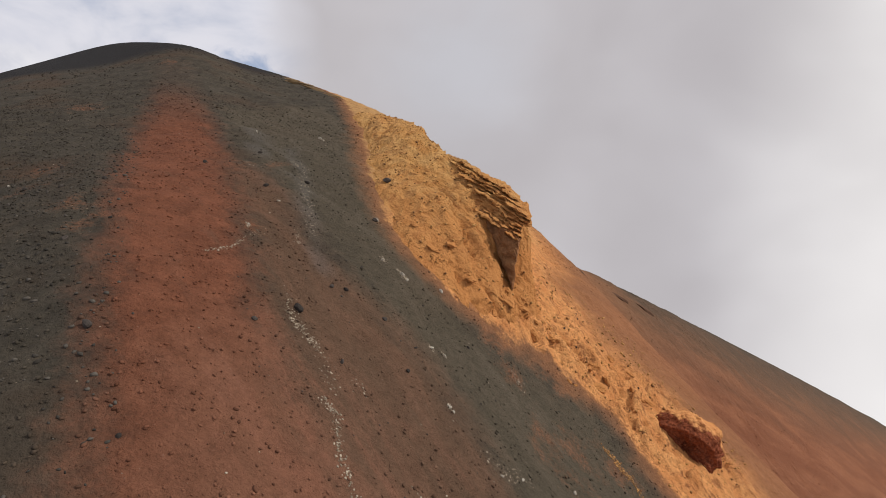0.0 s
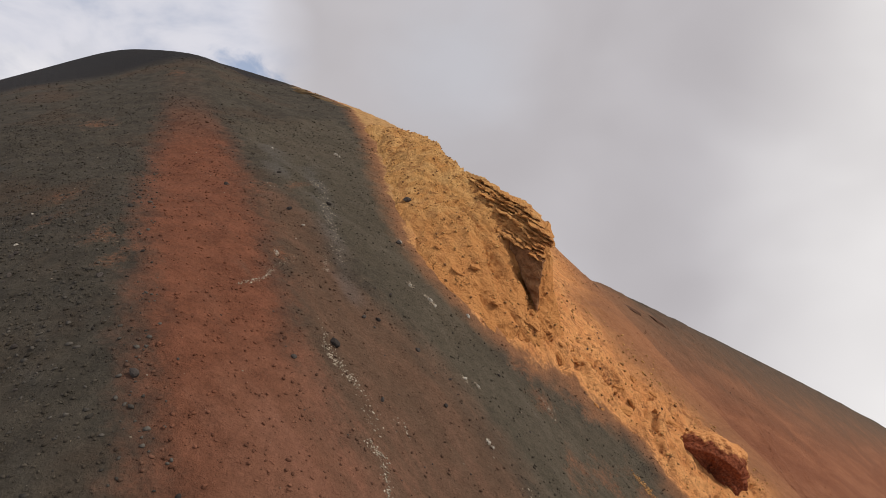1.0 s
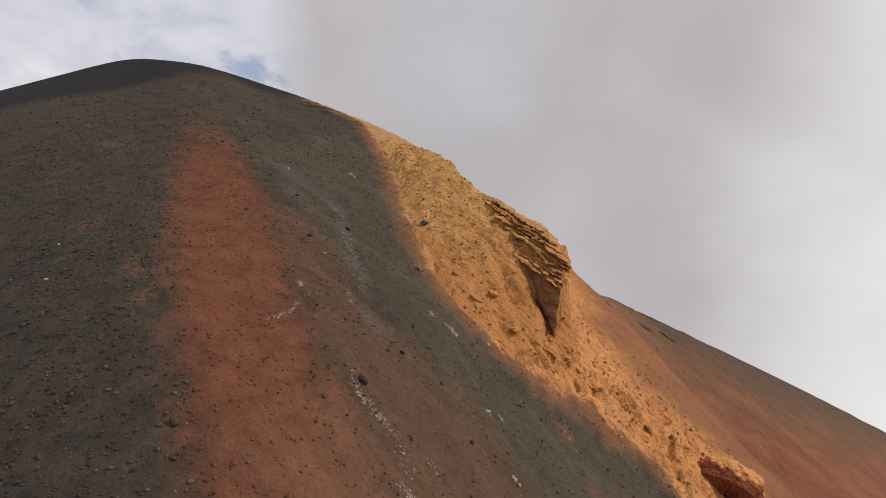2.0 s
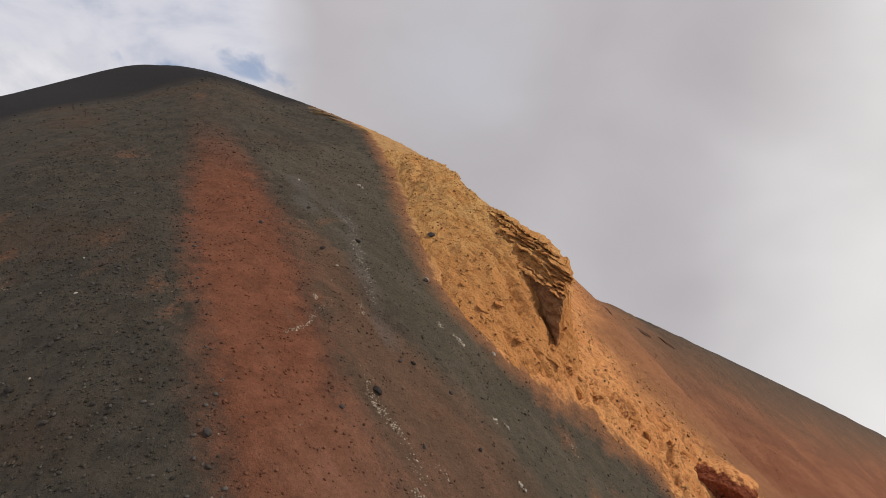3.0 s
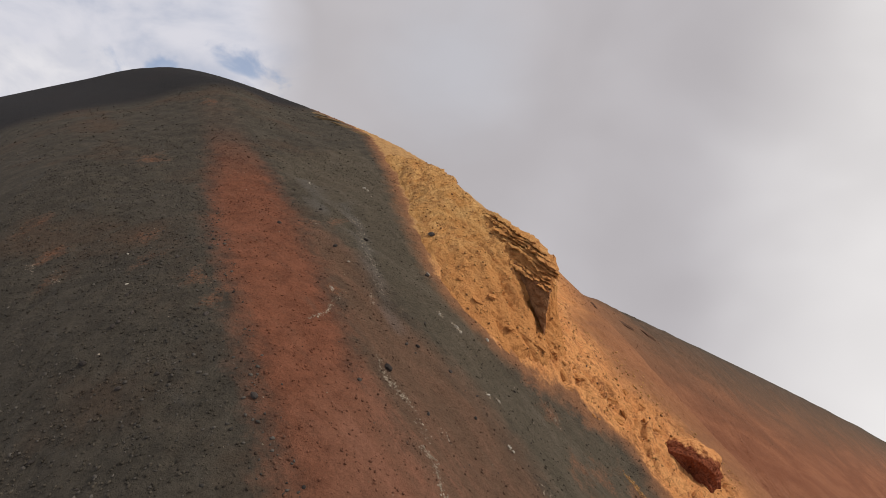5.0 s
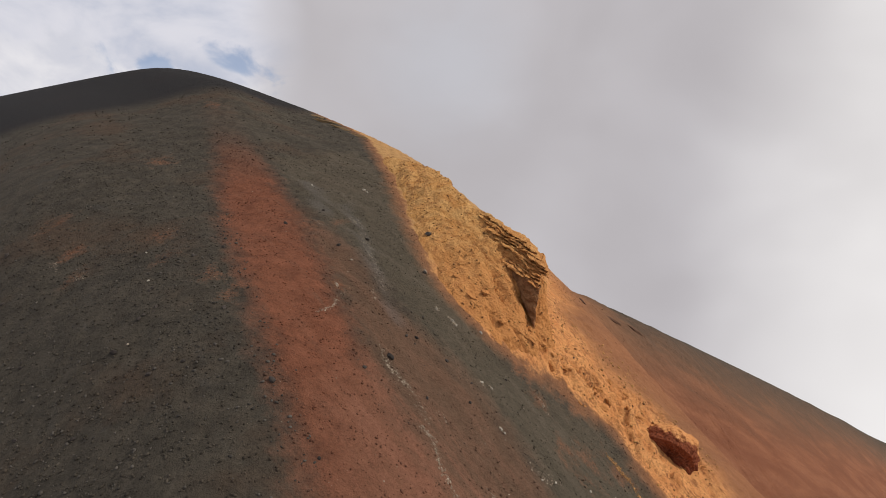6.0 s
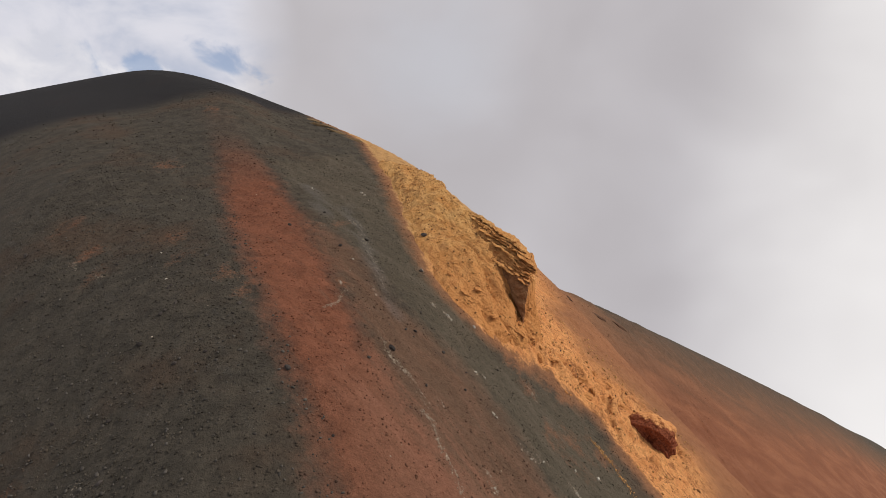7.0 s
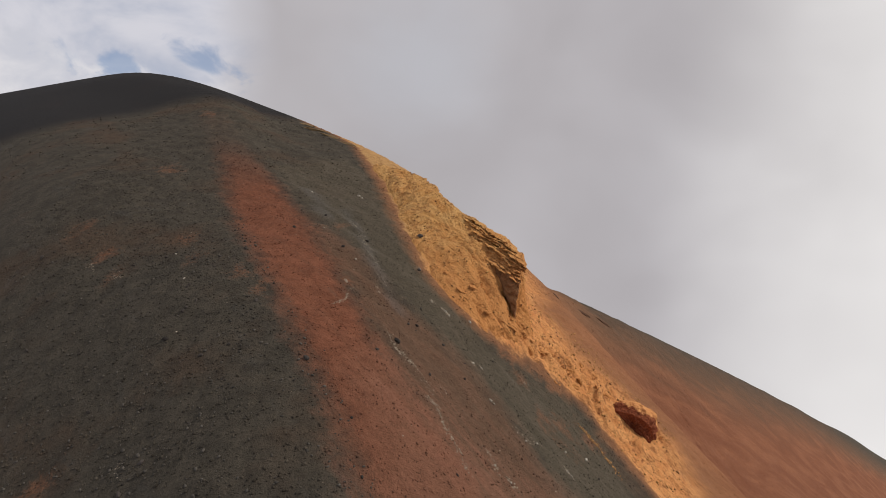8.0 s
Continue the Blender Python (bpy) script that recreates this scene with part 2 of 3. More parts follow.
def ground_material(name="volcanic_cinders", loose=False):
    m, g = material(name)
    p = g.add("ShaderNodeTexCoord").outputs["Object"]
    big = g.noise(p, 0.055, 5, 0.6)
    mid = g.noise(p, 0.35, 6, 0.65)
    grit = g.noise(p, 2.6, 6, 0.7)
    fine = g.noise(p, 9.0, 4, 0.7)
    fall = g.vec(g.vec(p, turn=(0, 0, radians(41))), (0.09, 0.35, 0.0))
    streak = g.noise(fall, 1.0, 4, 0.6, 0.8)
    lava = g.mix(g.ramp(mid, 0.3, 0.7), (0.055, 0.0480, 0.0378), (0.082, 0.0700, 0.0540))
    lava = g.mix(g.math("MULTIPLY", g.ramp(grit, 0.55, 0.75), 0.3), lava, (0.115, 0.092, 0.068))
    lava = g.mix(g.math("MULTIPLY", g.ramp(big, 0.48, 0.68), 0.55), lava, (0.092, 0.058, 0.038))
    lava = g.mix(g.math("MULTIPLY", g.ramp(streak, 0.55, 0.75), 0.35), lava, (0.076, 0.071, 0.063))

    def edge(name, width, wobble, ragged=0.0):
        s = g.attr(name)
        n = g.math("MULTIPLY", g.math("SUBTRACT", mid, 0.5), wobble)
        n = g.math("ADD", n, g.math("MULTIPLY", g.math("SUBTRACT", grit, 0.5), ragged))
        n = g.math("ADD", n, g.math("MULTIPLY", g.math("SUBTRACT", streak, 0.5), wobble))
        return g.ramp(g.math("ADD", s, n), -width, width)

    lava = g.mix(g.math("MULTIPLY", edge("grey", 3.0, 5.0), 0.8), lava, g.mix(g.ramp(streak, 0.35, 0.7), (0.088, 0.073, 0.052), (0.112, 0.093, 0.068)))
    red = g.mix(g.ramp(mid, 0.3, 0.7), (0.150, 0.059, 0.034), (0.208, 0.083, 0.048))
    red = g.mix(g.ramp(streak, 0.5, 0.8), red, (0.160, 0.073, 0.045))
    brown = g.mix(g.ramp(streak, 0.35, 0.7), (0.132, 0.076, 0.048), (0.180, 0.096, 0.060))
    col = g.mix(g.math("MULTIPLY", edge("brown", 3.5, 5.0), 0.75), lava, brown)
    height = g.add("ShaderNodeSeparateXYZ", None, Vector=p).outputs[2]
    young = g.ramp(g.math("ADD", height, g.math("MULTIPLY", big, 14.0)), 77.0, 54.0, 0.06, 1.0)
    col = g.mix(g.math("MULTIPLY", edge("red", 2.8, 4.5, 2.5), young), col, red)
    col = g.mix(g.math("MULTIPLY", edge("dusty", 6.0, 8.0), 0.62), col, g.mix(g.ramp(streak, 0.35, 0.7), (0.190, 0.100, 0.064), (0.250, 0.120, 0.078)))
    drift = g.noise(g.vec(g.vec(p, turn=(0, 0, radians(-38))), (0.035, 0.22, 0.0)), 1.0, 4, 0.6, 0.5)
    farcol = g.mix(g.ramp(drift, 0.35, 0.7), (0.198, 0.077, 0.041), (0.258, 0.110, 0.059))
    rim = g.ramp(g.math("ADD", g.attr("far"), g.math("MULTIPLY", g.math("SUBTRACT", drift, 0.5), 20.0)), 24.0, 2.0)
    farcol = g.mix(g.math("MULTIPLY", rim, 0.7), farcol, (0.135, 0.088, 0.056))
    col = g.mix(edge("far", 16.0, 16.0), col, farcol)
    rust = g.mix(g.ramp(grit, 0.4, 0.6), (0.20, 0.080, 0.044), (0.29, 0.125, 0.064))
    r = g.math("ADD", g.math("SUBTRACT", mid, 0.5), g.math("MULTIPLY", g.math("SUBTRACT", grit, 0.5), 0.7))
    r = g.ramp(g.math("ADD", g.attr("rust"), g.math("MULTIPLY", r, 2.2)), 0.55, 1.3)
    col = g.mix(g.math("MULTIPLY", r, 0.48), col, rust)
    a = g.ramp(g.math("ADD", g.attr("ash"), g.math("MULTIPLY", g.math("SUBTRACT", streak, 0.5), 2.0)), 0.2, 1.2)
    col = g.mix(g.math("MULTIPLY", a, 0.42), col, (0.114, 0.110, 0.102))
    # reddish dust that fringes the ochre rock
    fringe = g.ramp(g.math("ADD", g.attr("rib"), g.math("MULTIPLY", g.math("SUBTRACT", mid, 0.5), 5.0)), -4.6, 0.4)
    fringe = g.math("MULTIPLY", fringe, g.ramp(g.math("ADD", g.attr("ochre"), g.math("MULTIPLY", g.math("SUBTRACT", drift, 0.5), 24.0)), -42.0, -4.0))
    col = g.mix(g.math("MULTIPLY", fringe, 0.8), col, (0.32, 0.145, 0.069))
    ochre = g.mix(g.ramp(mid, 0.3, 0.7), (0.56, 0.235, 0.084), (0.71, 0.35, 0.135))
    ochre = g.mix(g.ramp(grit, 0.55, 0.8), ochre, (0.33, 0.145, 0.05))
    ochre = g.mix(g.math("MULTIPLY", g.ramp(g.noise(p, 0.7, 7, 0.75, 0.6), 0.52, 0.62), 0.75), ochre, (0.22, 0.075, 0.034))
    ochre = g.mix(g.math("MULTIPLY", g.ramp(g.math("ADD", height, g.math("MULTIPLY", mid, 12.0)), 34.0, 52.0), 0.85), ochre, (0.43, 0.262, 0.112))
    ochre = g.mix(g.math("MULTIPLY", cracks(g, p), 0.6), ochre, (0.19, 0.072, 0.032))
    spill = g.ramp(g.math("ADD", g.attr("ochre"), g.math("MULTIPLY", g.math("SUBTRACT", drift, 0.5), 16.0)), -11.0, 2.0)
    col = g.mix(g.math("MULTIPLY", edge("rib", 0.7, 4.6, 2.2), spill), col, ochre)
    # gravel tone, dark grains and pale specks
    lumps = g.noise(p, 1.25, 5, 0.75)
    tone = g.math("ADD", g.math("MULTIPLY", g.ramp(lumps, 0.32, 0.68, 0.74, 1.26, False), 0.6), g.math("MULTIPLY", g.ramp(g.noise(p, 4.3, 4, 0.75), 0.32, 0.68, 0.70, 1.30, False), 0.4))
    col = g.add("ShaderNodeVectorMath", {"operation": "SCALE"}, i0=col, Scale=tone).outputs[0]
    col = g.mix(g.math("MULTIPLY", g.ramp(fine, 0.58, 0.74), 0.35), col, (0.04, 0.032, 0.028))
    col = g.mix(g.math("MULTIPLY", g.ramp(g.noise(p, 5.0, 2, 0.5), 0.74, 0.80), 0.5), col, (0.30, 0.27, 0.22))
    # the summit face's shade, put into the base colour as a near-black band
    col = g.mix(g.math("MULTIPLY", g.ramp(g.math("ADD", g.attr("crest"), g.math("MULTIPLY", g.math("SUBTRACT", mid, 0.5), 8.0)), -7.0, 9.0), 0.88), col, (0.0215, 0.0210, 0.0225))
    if loose:
        rnd = g.add("ShaderNodeNewGeometry").outputs["Random Per Island"]
        col = g.add("ShaderNodeVectorMath", {"operation": "SCALE"}, i0=col, Scale=g.ramp(rnd, 0.0, 1.0, 0.5, 1.12, False)).outputs[0]
        finish(g, col, 0.9, grit, 0.6, 0.08)
        return m
    h = g.math("ADD", g.math("ADD", grit, lumps), g.math("MULTIPLY", fine, 0.3))
    finish(g, col, 0.95, h, 1.0, 0.34)
    return m


def cracks(g, p):
    """Thin broken fissures, drawn out down the dip of the beds."""
    along = g.vec(g.vec(p, turn=(0, 0, radians(41))), (0.30, 0.85, 0.55))
    n = g.noise(along, 0.55, 6, 0.6, 0.4)
    line = g.ramp(g.math("ABSOLUTE", g.math("SUBTRACT", n, 0.5)), 0.004, 0.022, 1.0, 0.0)
    return g.math("MULTIPLY", line, g.ramp(g.noise(p, 0.33, 3, 0.6), 0.46, 0.6))


def ochre_rock_material():
    m, g = material("ochre_tuff")
    p = g.add("ShaderNodeTexCoord").outputs["Object"]
    mid, grit = g.noise(p, 0.45, 6, 0.65), g.noise(p, 2.4, 7, 0.7)
    # beds that dip with the old slope
    bed = g.noise(g.vec(g.vec(p, turn=(radians(-25), radians(-35), 0)), (0.10, 0.10, 1.0)), 1.3, 5, 0.6, 0.3)
    col = g.mix(g.ramp(mid, 0.3, 0.7), (0.50, 0.255, 0.083), (0.64, 0.375, 0.145))
    col = g.mix(g.math("MULTIPLY", g.ramp(bed, 0.5, 0.75), 0.5), col, (0.32, 0.15, 0.055))
    col = g.mix(g.math("MULTIPLY", g.ramp(g.noise(p, 0.16, 4, 0.6), 0.5, 0.7), 0.5), col, (0.48, 0.195, 0.052))
    col = g.mix(g.math("MULTIPLY", g.ramp(grit, 0.56, 0.76), 0.6), col, (0.22, 0.10, 0.045))
    col = g.mix(g.math("MULTIPLY", g.ramp(g.noise(p, 6.0, 3, 0.6), 0.66, 0.76), 0.6), col, (0.06, 0.04, 0.03))
    col = g.mix(g.math("MULTIPLY", g.ramp(g.noise(p, 0.55, 7, 0.75, 0.5), 0.52, 0.64), 0.7), col, (0.25, 0.105, 0.042))
    col = g.mix(g.math("MULTIPLY", cracks(g, p), 0.65), col, (0.17, 0.070, 0.032))
    # the rock turns from tan at the brink to orange lower down
    height = g.add("ShaderNodeSeparateXYZ", None, Vector=p).outputs[2]
    col = g.mix(g.math("MULTIPLY", g.ramp(g.math("ADD", height, g.math("MULTIPLY", mid, 12.0)), 54.0, 33.0), 0.75), col, (0.56, 0.235, 0.080))
    h = g.math("ADD", grit, g.math("MULTIPLY", bed, 0.8))
    finish(g, col, 0.92, h, 1.0, 0.5)
    return m


def stone_material(name, dark, light, island=False):
    m, g = material(name)
    p = g.add("ShaderNodeTexCoord").outputs["Object"]
    if island:
        rnd = g.add("ShaderNodeNewGeometry").outputs["Random Per Island"]
    else:
        rnd = g.add("ShaderNodeObjectInfo").outputs["Random"]
    n = g.noise(p, 3.0, 4, 0.65)
    col = g.mix(rnd, dark, light)
    col = g.mix(g.math("MULTIPLY", g.ramp(n, 0.45, 0.7), 0.5), col, tuple(0.55 * c for c in dark))
    finish(g, col, 0.9, g.noise(p, 7.0, 4, 0.7), 0.5, 0.06)
    return m


GROUND, OCHRE_ROCK = ground_material(), ochre_rock_material()
LOOSE = ground_material("loose_cinder_stones", True)
LAVA_STONE = stone_material("lava_stone", (0.035, 0.030, 0.027), (0.085, 0.072, 0.064))
PALE = stone_material("pale_crust", (0.15, 0.115, 0.080), (0.46, 0.39, 0.30), True)
CLINKER = stone_material("clinker", (0.040, 0.036, 0.031), (0.115, 0.103, 0.088), True)
OCHRE_RUBBLE = stone_material("ochre_rubble", (0.20, 0.10, 0.048), (0.56, 0.31, 0.11), True)


# ---- the slope: one sheet from the near flank to the horizon ----
def graded(lo, hi, step, reach):
    core = np.arange(lo, hi, step)
    out, s, far = [], step, 0.0
    while far < reach:
        s *= 1.06
        far += s
        out.append(far)
    out = np.array(out)
    return np.concatenate([(lo - out)[::-1], core, core[-1] + out])


gx, gy = np.meshgrid(graded(-78, 82, 0.33, 2600), graded(16, 150, 0.33, 2600))
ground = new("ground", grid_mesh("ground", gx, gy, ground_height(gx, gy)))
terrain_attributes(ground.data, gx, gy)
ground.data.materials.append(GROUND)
tagged(ground, "steep volcanic cone of dark grey, red and ochre cinders", "ground", kind="structure")


# ---- the ochre crag, in the frame of its beds ----
DIP, BED, BACK = Vector((0.620, -0.550, -0.560)), Vector((0.473, -0.308, 0.826)), Vector((0.626, 0.776, -0.069))
PROW = Vector((10.1, 76.5, 35.3))


def crag_place(u, n, e):
    """World places from metres down the dip, across the beds, and out of the cliff."""
    return [PROW[k] + u * DIP[k] + n * BED[k] - e * BACK[k] for k in range(3)]


def crag_sheet():
    u, e = np.meshgrid(np.arange(-64, 17, 0.17), np.arange(-22, 25, 0.17))
    n = -2.3 - 0.22 * (e - 1.5) - 0.5 * np.maximum(0, u + 3.5) + np.interp(u, [-40, -24, -17, -12, -8, -4, -1, 2, 4], [1.0, 1.6, 2.8, 2.8, 2.6, 2.4, 1.7, 0.5, 0.0]) / (1 + np.exp((e - np.interp(u, [-24, -17, -12, -8, -4], [0.2, 1.0, 1.7, 1.6, 1.1])) / np.interp(u, [-20, -12, -6, -2], [1.0, 2.1, 1.9, 0.9])))
    n = n - 1.3 * np.exp(-((u - 4.5) / 3) ** 2 - ((e - 1.5) / 2.5) ** 2)
    n = n + 0.75 * np.exp(-((u + 0.5) / 4.5) ** 2 - ((e - 4.6) / 1.7) ** 2)
    n = n - 0.26 * np.maximum(0, -33 - u) - 0.5 * np.maximum(0, u - 9)
    # the brink behind which the rock falls to the far flank
    brink = np.interp(u, [-64, -52, -45, -36, -29, -20, -16, 2, 8, 15], [-14, -14.5, -15, -10, -6, -3.2, -3.5, -3.5, -1.5, 0])
    n = n - 1.1 * np.maximum(0, brink - e)
    runnel = np.abs(fbm(u / 8.0, e / 2.2, 0.0, 5, 71, 0.55))
    rough = np.clip((e + 2) / 8, 0.5, 1) * np.clip((u + 30) / 20, 0.45, 1)
    n = n + rough * (2.1 * (runnel - 0.3) + 0.62 * fbm(u / 1.7, e / 1.3, 0.0, 4, 81, 0.62)) + 0.24 * np.abs(fbm(u / 0.8, e / 0.6, 0.0, 3, 85, 0.6))
    # gullies that run down beside the beds, and a few knobs between them
    for e0, tilt, ua, ub, depth in ((3.4, 0.10, -13, 3, 0.55), (4.7, 0.16, -11, 2, 0.8), (6.6, 0.05, -8, 4, 0.6), (8.6, 0.1, -12, 6, 0.5), (12.0, -0.05, -18, 8, 0.45), (2.6, 0.0, -30, -18, 0.35)):
        off = e - e0 - tilt * (u - ua) - 0.5 * fbm(u / 3, e0, 0.0, 3, 91)
        n = n - depth * np.exp(-(off / 0.38) ** 2) * np.clip((u - ua) / 3, 0, 1) * np.clip((ub - u) / 3, 0, 1)
    for ku, ke, kr, kh in ((-15, 7.5, 1.5, 1.1), (-11, 10, 1.2, 0.8), (-5, 9, 1.3, 0.9), (-22, 4, 1.1, 0.6), (-2, 12, 1.4, 0.9)):
        n = n + kh * np.exp(-(((u - ku) / (1.6 * kr)) ** 2 + ((e - ke) / kr) ** 2) ** 1.5) * (1 + 0.5 * fbm(u, e, 0.0, 3, 95))
    n = n - 0.45 * np.clip((-8 - u) / 6, 0, 1)
    # thin bedding steps high on the face
    t = (n + 0.12 * e + 0.3 * fbm(u / 5, e / 5, 0.0, 2, 88)) / 0.55
    n = n + 0.16 * np.clip((t % 1.0) * 3 - 1.5, -0.5, 0.5) * np.clip((u + 34) / 12, 0, 1)
    x, y, z = crag_place(u, n, e)
    base = ground_height(x, y)
    edge = inside(x, y, OCHRE) + 0.8 * fbm(x / 3, y / 3, 0.0, 3, 45)
    z = -soft_most(-z, -(base + 0.85 * edge), 0.7)
    return x, y, z, z > base - 0.9


def thing(name, label, category, group="", at=(0, 0, 0)):
    ob = new(name)
    ob.location = at
    ob.empty_display_size = 0.5
    return tagged(ob, label, category, group)


def part(name, mesh, mat, parent, label=""):
    ob = new(name, mesh)
    ob.parent = parent
    if not mesh.materials:
        mesh.materials.append(mat)
    return tagged(ob, label)


crag = thing("rock_outcrop", "ochre layered tuff crag jutting from the cinder slope", "rock outcrop")
cx, cy, cz, ckeep = crag_sheet()
part("rock_face", grid_mesh("rock_face", cx, cy, cz, ckeep), OCHRE_ROCK, crag)


def ledge_mesh(u0, u1, n0, n1, out, deep, seed, rag=1.0, batter=0.0, retreat=0.13):
    """One weathered bed: a long slab with a ragged outer edge, thinning towards its ends."""
    us = np.arange(u0, u1 + 0.01, 0.16)
    ring = np.array([(0.0, 0.0), (0.3, -0.02), (0.55, 0.0), (0.72, 0.0), (0.86, 0.02), (0.95, 0.08), (1.0, 0.25), (1.01, 0.5), (1.0, 0.75), (0.95, 0.92),
                     (0.86, 0.98), (0.72, 1.0), (0.55, 1.0), (0.3, 1.02), (0.0, 1.0)])
    a, b = np.meshgrid(us, np.arange(len(ring)))
    f, h = ring[b, 0], ring[b, 1]
    end = np.clip((u1 - a) / 1.2, 0, 1) ** 0.5 * np.clip((a - u0) / 9.0, 0, 1) ** 0.9
    arch = 0.25 * np.clip(1 - ((a + 7) / 9) ** 2, -0.9, 1) + batter * (1 - h)
    lip = out + arch - retreat * np.maximum(0, -3 - a) + 0.24 * rag * np.round(vnoise(a / 0.75, seed * 3.3, h * 1.5, seed + 70) * 2) / 2 + rag * (0.5 * fbm(a / 2.8, seed * 9.1, 0.0, 3, seed) + 0.26 * fbm(a / 0.6, seed * 5.3, h, 3, seed + 50))
    notch = np.clip(vnoise(a / 0.9, seed * 2.2, 0.0, seed + 7) * 3 - 1.6, 0, 1)
    lip = lip - 0.55 * rag * notch - (1 - end) * 1.3
    e = -deep + f * (lip + deep)
    mid, half = (n0 + n1) / 2 + 0.16 * fbm(a / 3.6, seed * 1.3, 0.0, 4, seed + 20), (n1 - n0) / 2 * (0.35 + 0.65 * end)
    n = mid + (h - 0.5) * 2 * half * (1 + 0.3 * fbm(a / 1.6, seed * 4.4, 0.0, 3, seed + 60)) + 0.11 * rag * fbm(a / 0.5, e / 0.5, h, 3, seed + 30) + 0.07 * np.round(vnoise(a / 0.9, e / 0.8, seed * 1.9, seed + 80) * 2) / 2
    n = n - 0.085 * np.maximum(0, -3 - a) - 0.8 * (1 - np.clip((a - u0) / 5.0, 0, 1)) ** 1.5
    a = a + 0.12 * fbm(a / 0.7, e / 0.7, h, 2, seed + 40)
    a = a + 0.9 * np.minimum(e - lip, 0) * np.clip((a - u1 + 6) / 6, 0, 1)
    x, y, z = crag_place(a, n, e)
    return grid_mesh("ledge", x[::-1], y[::-1], z[::-1], smooth=False)


# every bed stands out a little further than the one above it, so that its weathered top shows
part("core", ledge_mesh(-22, 1.9, -2.6, 1.35, -0.7, 4.0, 3, 0.8, 3.2), OCHRE_ROCK, crag)
LEDGES = [(-19, -3.4, 1.8, 2.15, -0.6), (-21.5, -1.5, 1.4, 1.8, -0.2), (-20.5, 0.5, 1.0, 1.3, 0.1), (-22, 2.2, 0.55, 0.95, 0.6), (-18.5, 2.9, 0.2, 0.44, 0.6), (-21.5, 3.2, -0.25, 0.15, 1.2),
          (-20, 2.9, -0.66, -0.4, 1.2), (-21, 3.1, -1.22, -0.82, 1.9), (-18.5, 3.2, -1.6, -1.32, 2.0), (-20.5, 3.8, -2.1, -1.7, 2.55), (-19.5, 4.4, -2.7, -2.2, 2.95)]
for k, (u0, u1, n0, n1, out) in enumerate(LEDGES):
    part("ledge", ledge_mesh(u0, u1, n0, n1, out, 4.2, 11 + 3 * k, 1.7 - 0.3 * (k % 3), retreat=0.06 if n0 > -0.3 else 0.10), OCHRE_ROCK, crag)


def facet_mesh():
    """The darker brown face under the lowest bed, with the end wall beside it."""
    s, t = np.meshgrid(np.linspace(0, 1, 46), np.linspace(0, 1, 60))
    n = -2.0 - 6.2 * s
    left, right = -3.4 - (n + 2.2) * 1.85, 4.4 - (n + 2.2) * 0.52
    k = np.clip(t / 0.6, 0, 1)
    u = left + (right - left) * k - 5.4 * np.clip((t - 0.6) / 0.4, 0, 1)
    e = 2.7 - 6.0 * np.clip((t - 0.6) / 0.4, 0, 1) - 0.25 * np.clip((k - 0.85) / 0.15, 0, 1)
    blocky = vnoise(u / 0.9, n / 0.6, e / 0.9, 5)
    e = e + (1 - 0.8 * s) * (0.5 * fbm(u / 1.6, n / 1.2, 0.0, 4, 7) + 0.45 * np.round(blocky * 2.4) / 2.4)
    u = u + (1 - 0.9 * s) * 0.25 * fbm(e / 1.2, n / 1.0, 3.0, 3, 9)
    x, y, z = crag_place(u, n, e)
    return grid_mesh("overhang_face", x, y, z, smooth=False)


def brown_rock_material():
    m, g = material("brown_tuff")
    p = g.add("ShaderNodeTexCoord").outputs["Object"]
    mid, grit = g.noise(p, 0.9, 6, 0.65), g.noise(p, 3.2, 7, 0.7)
    # a darker brown than the ochre tuff of the beds
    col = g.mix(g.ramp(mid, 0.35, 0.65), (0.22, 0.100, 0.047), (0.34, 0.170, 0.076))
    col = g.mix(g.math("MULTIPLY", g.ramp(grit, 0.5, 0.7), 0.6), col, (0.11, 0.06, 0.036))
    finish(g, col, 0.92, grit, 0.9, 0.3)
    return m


BROWN_ROCK = brown_rock_material()
part("overhang_face", facet_mesh(), BROWN_ROCK, crag, "rock face under the overhanging beds, darker brown than the beds")


def lump(name, size, rough, seed, detail=3, flat=0.0):
    """A broken rock: a ball cut by a few planes and roughened."""
    bm = bmesh.new()
    bmesh.ops.create_icosphere(bm, subdivisions=detail, radius=1.0)
    rng = random.Random(seed)
    cuts = [(Vector((rng.uniform(-1, 1), rng.uniform(-1, 1), rng.uniform(-1, 1))).normalized(), rng.uniform(0.55, 0.85)) for i in range(7)]
    for v in bm.verts:
        for n, k in cuts:
            d = v.co.dot(n)
            if d > k:
                v.co -= n * (d - k) * 0.85
        c = v.co * 1.6 + Vector((seed * 3.1, seed * 1.7, 0))
        v.co *= 1 + rough * (noise.fractal(c, 1.0, 2.0, 4))
        v.co = Vector((v.co.x * size[0], v.co.y * size[1], v.co.z * size[2]))
    mesh = bpy.data.meshes.new(name)
    bm.to_mesh(mesh)
    bm.free()
    return mesh


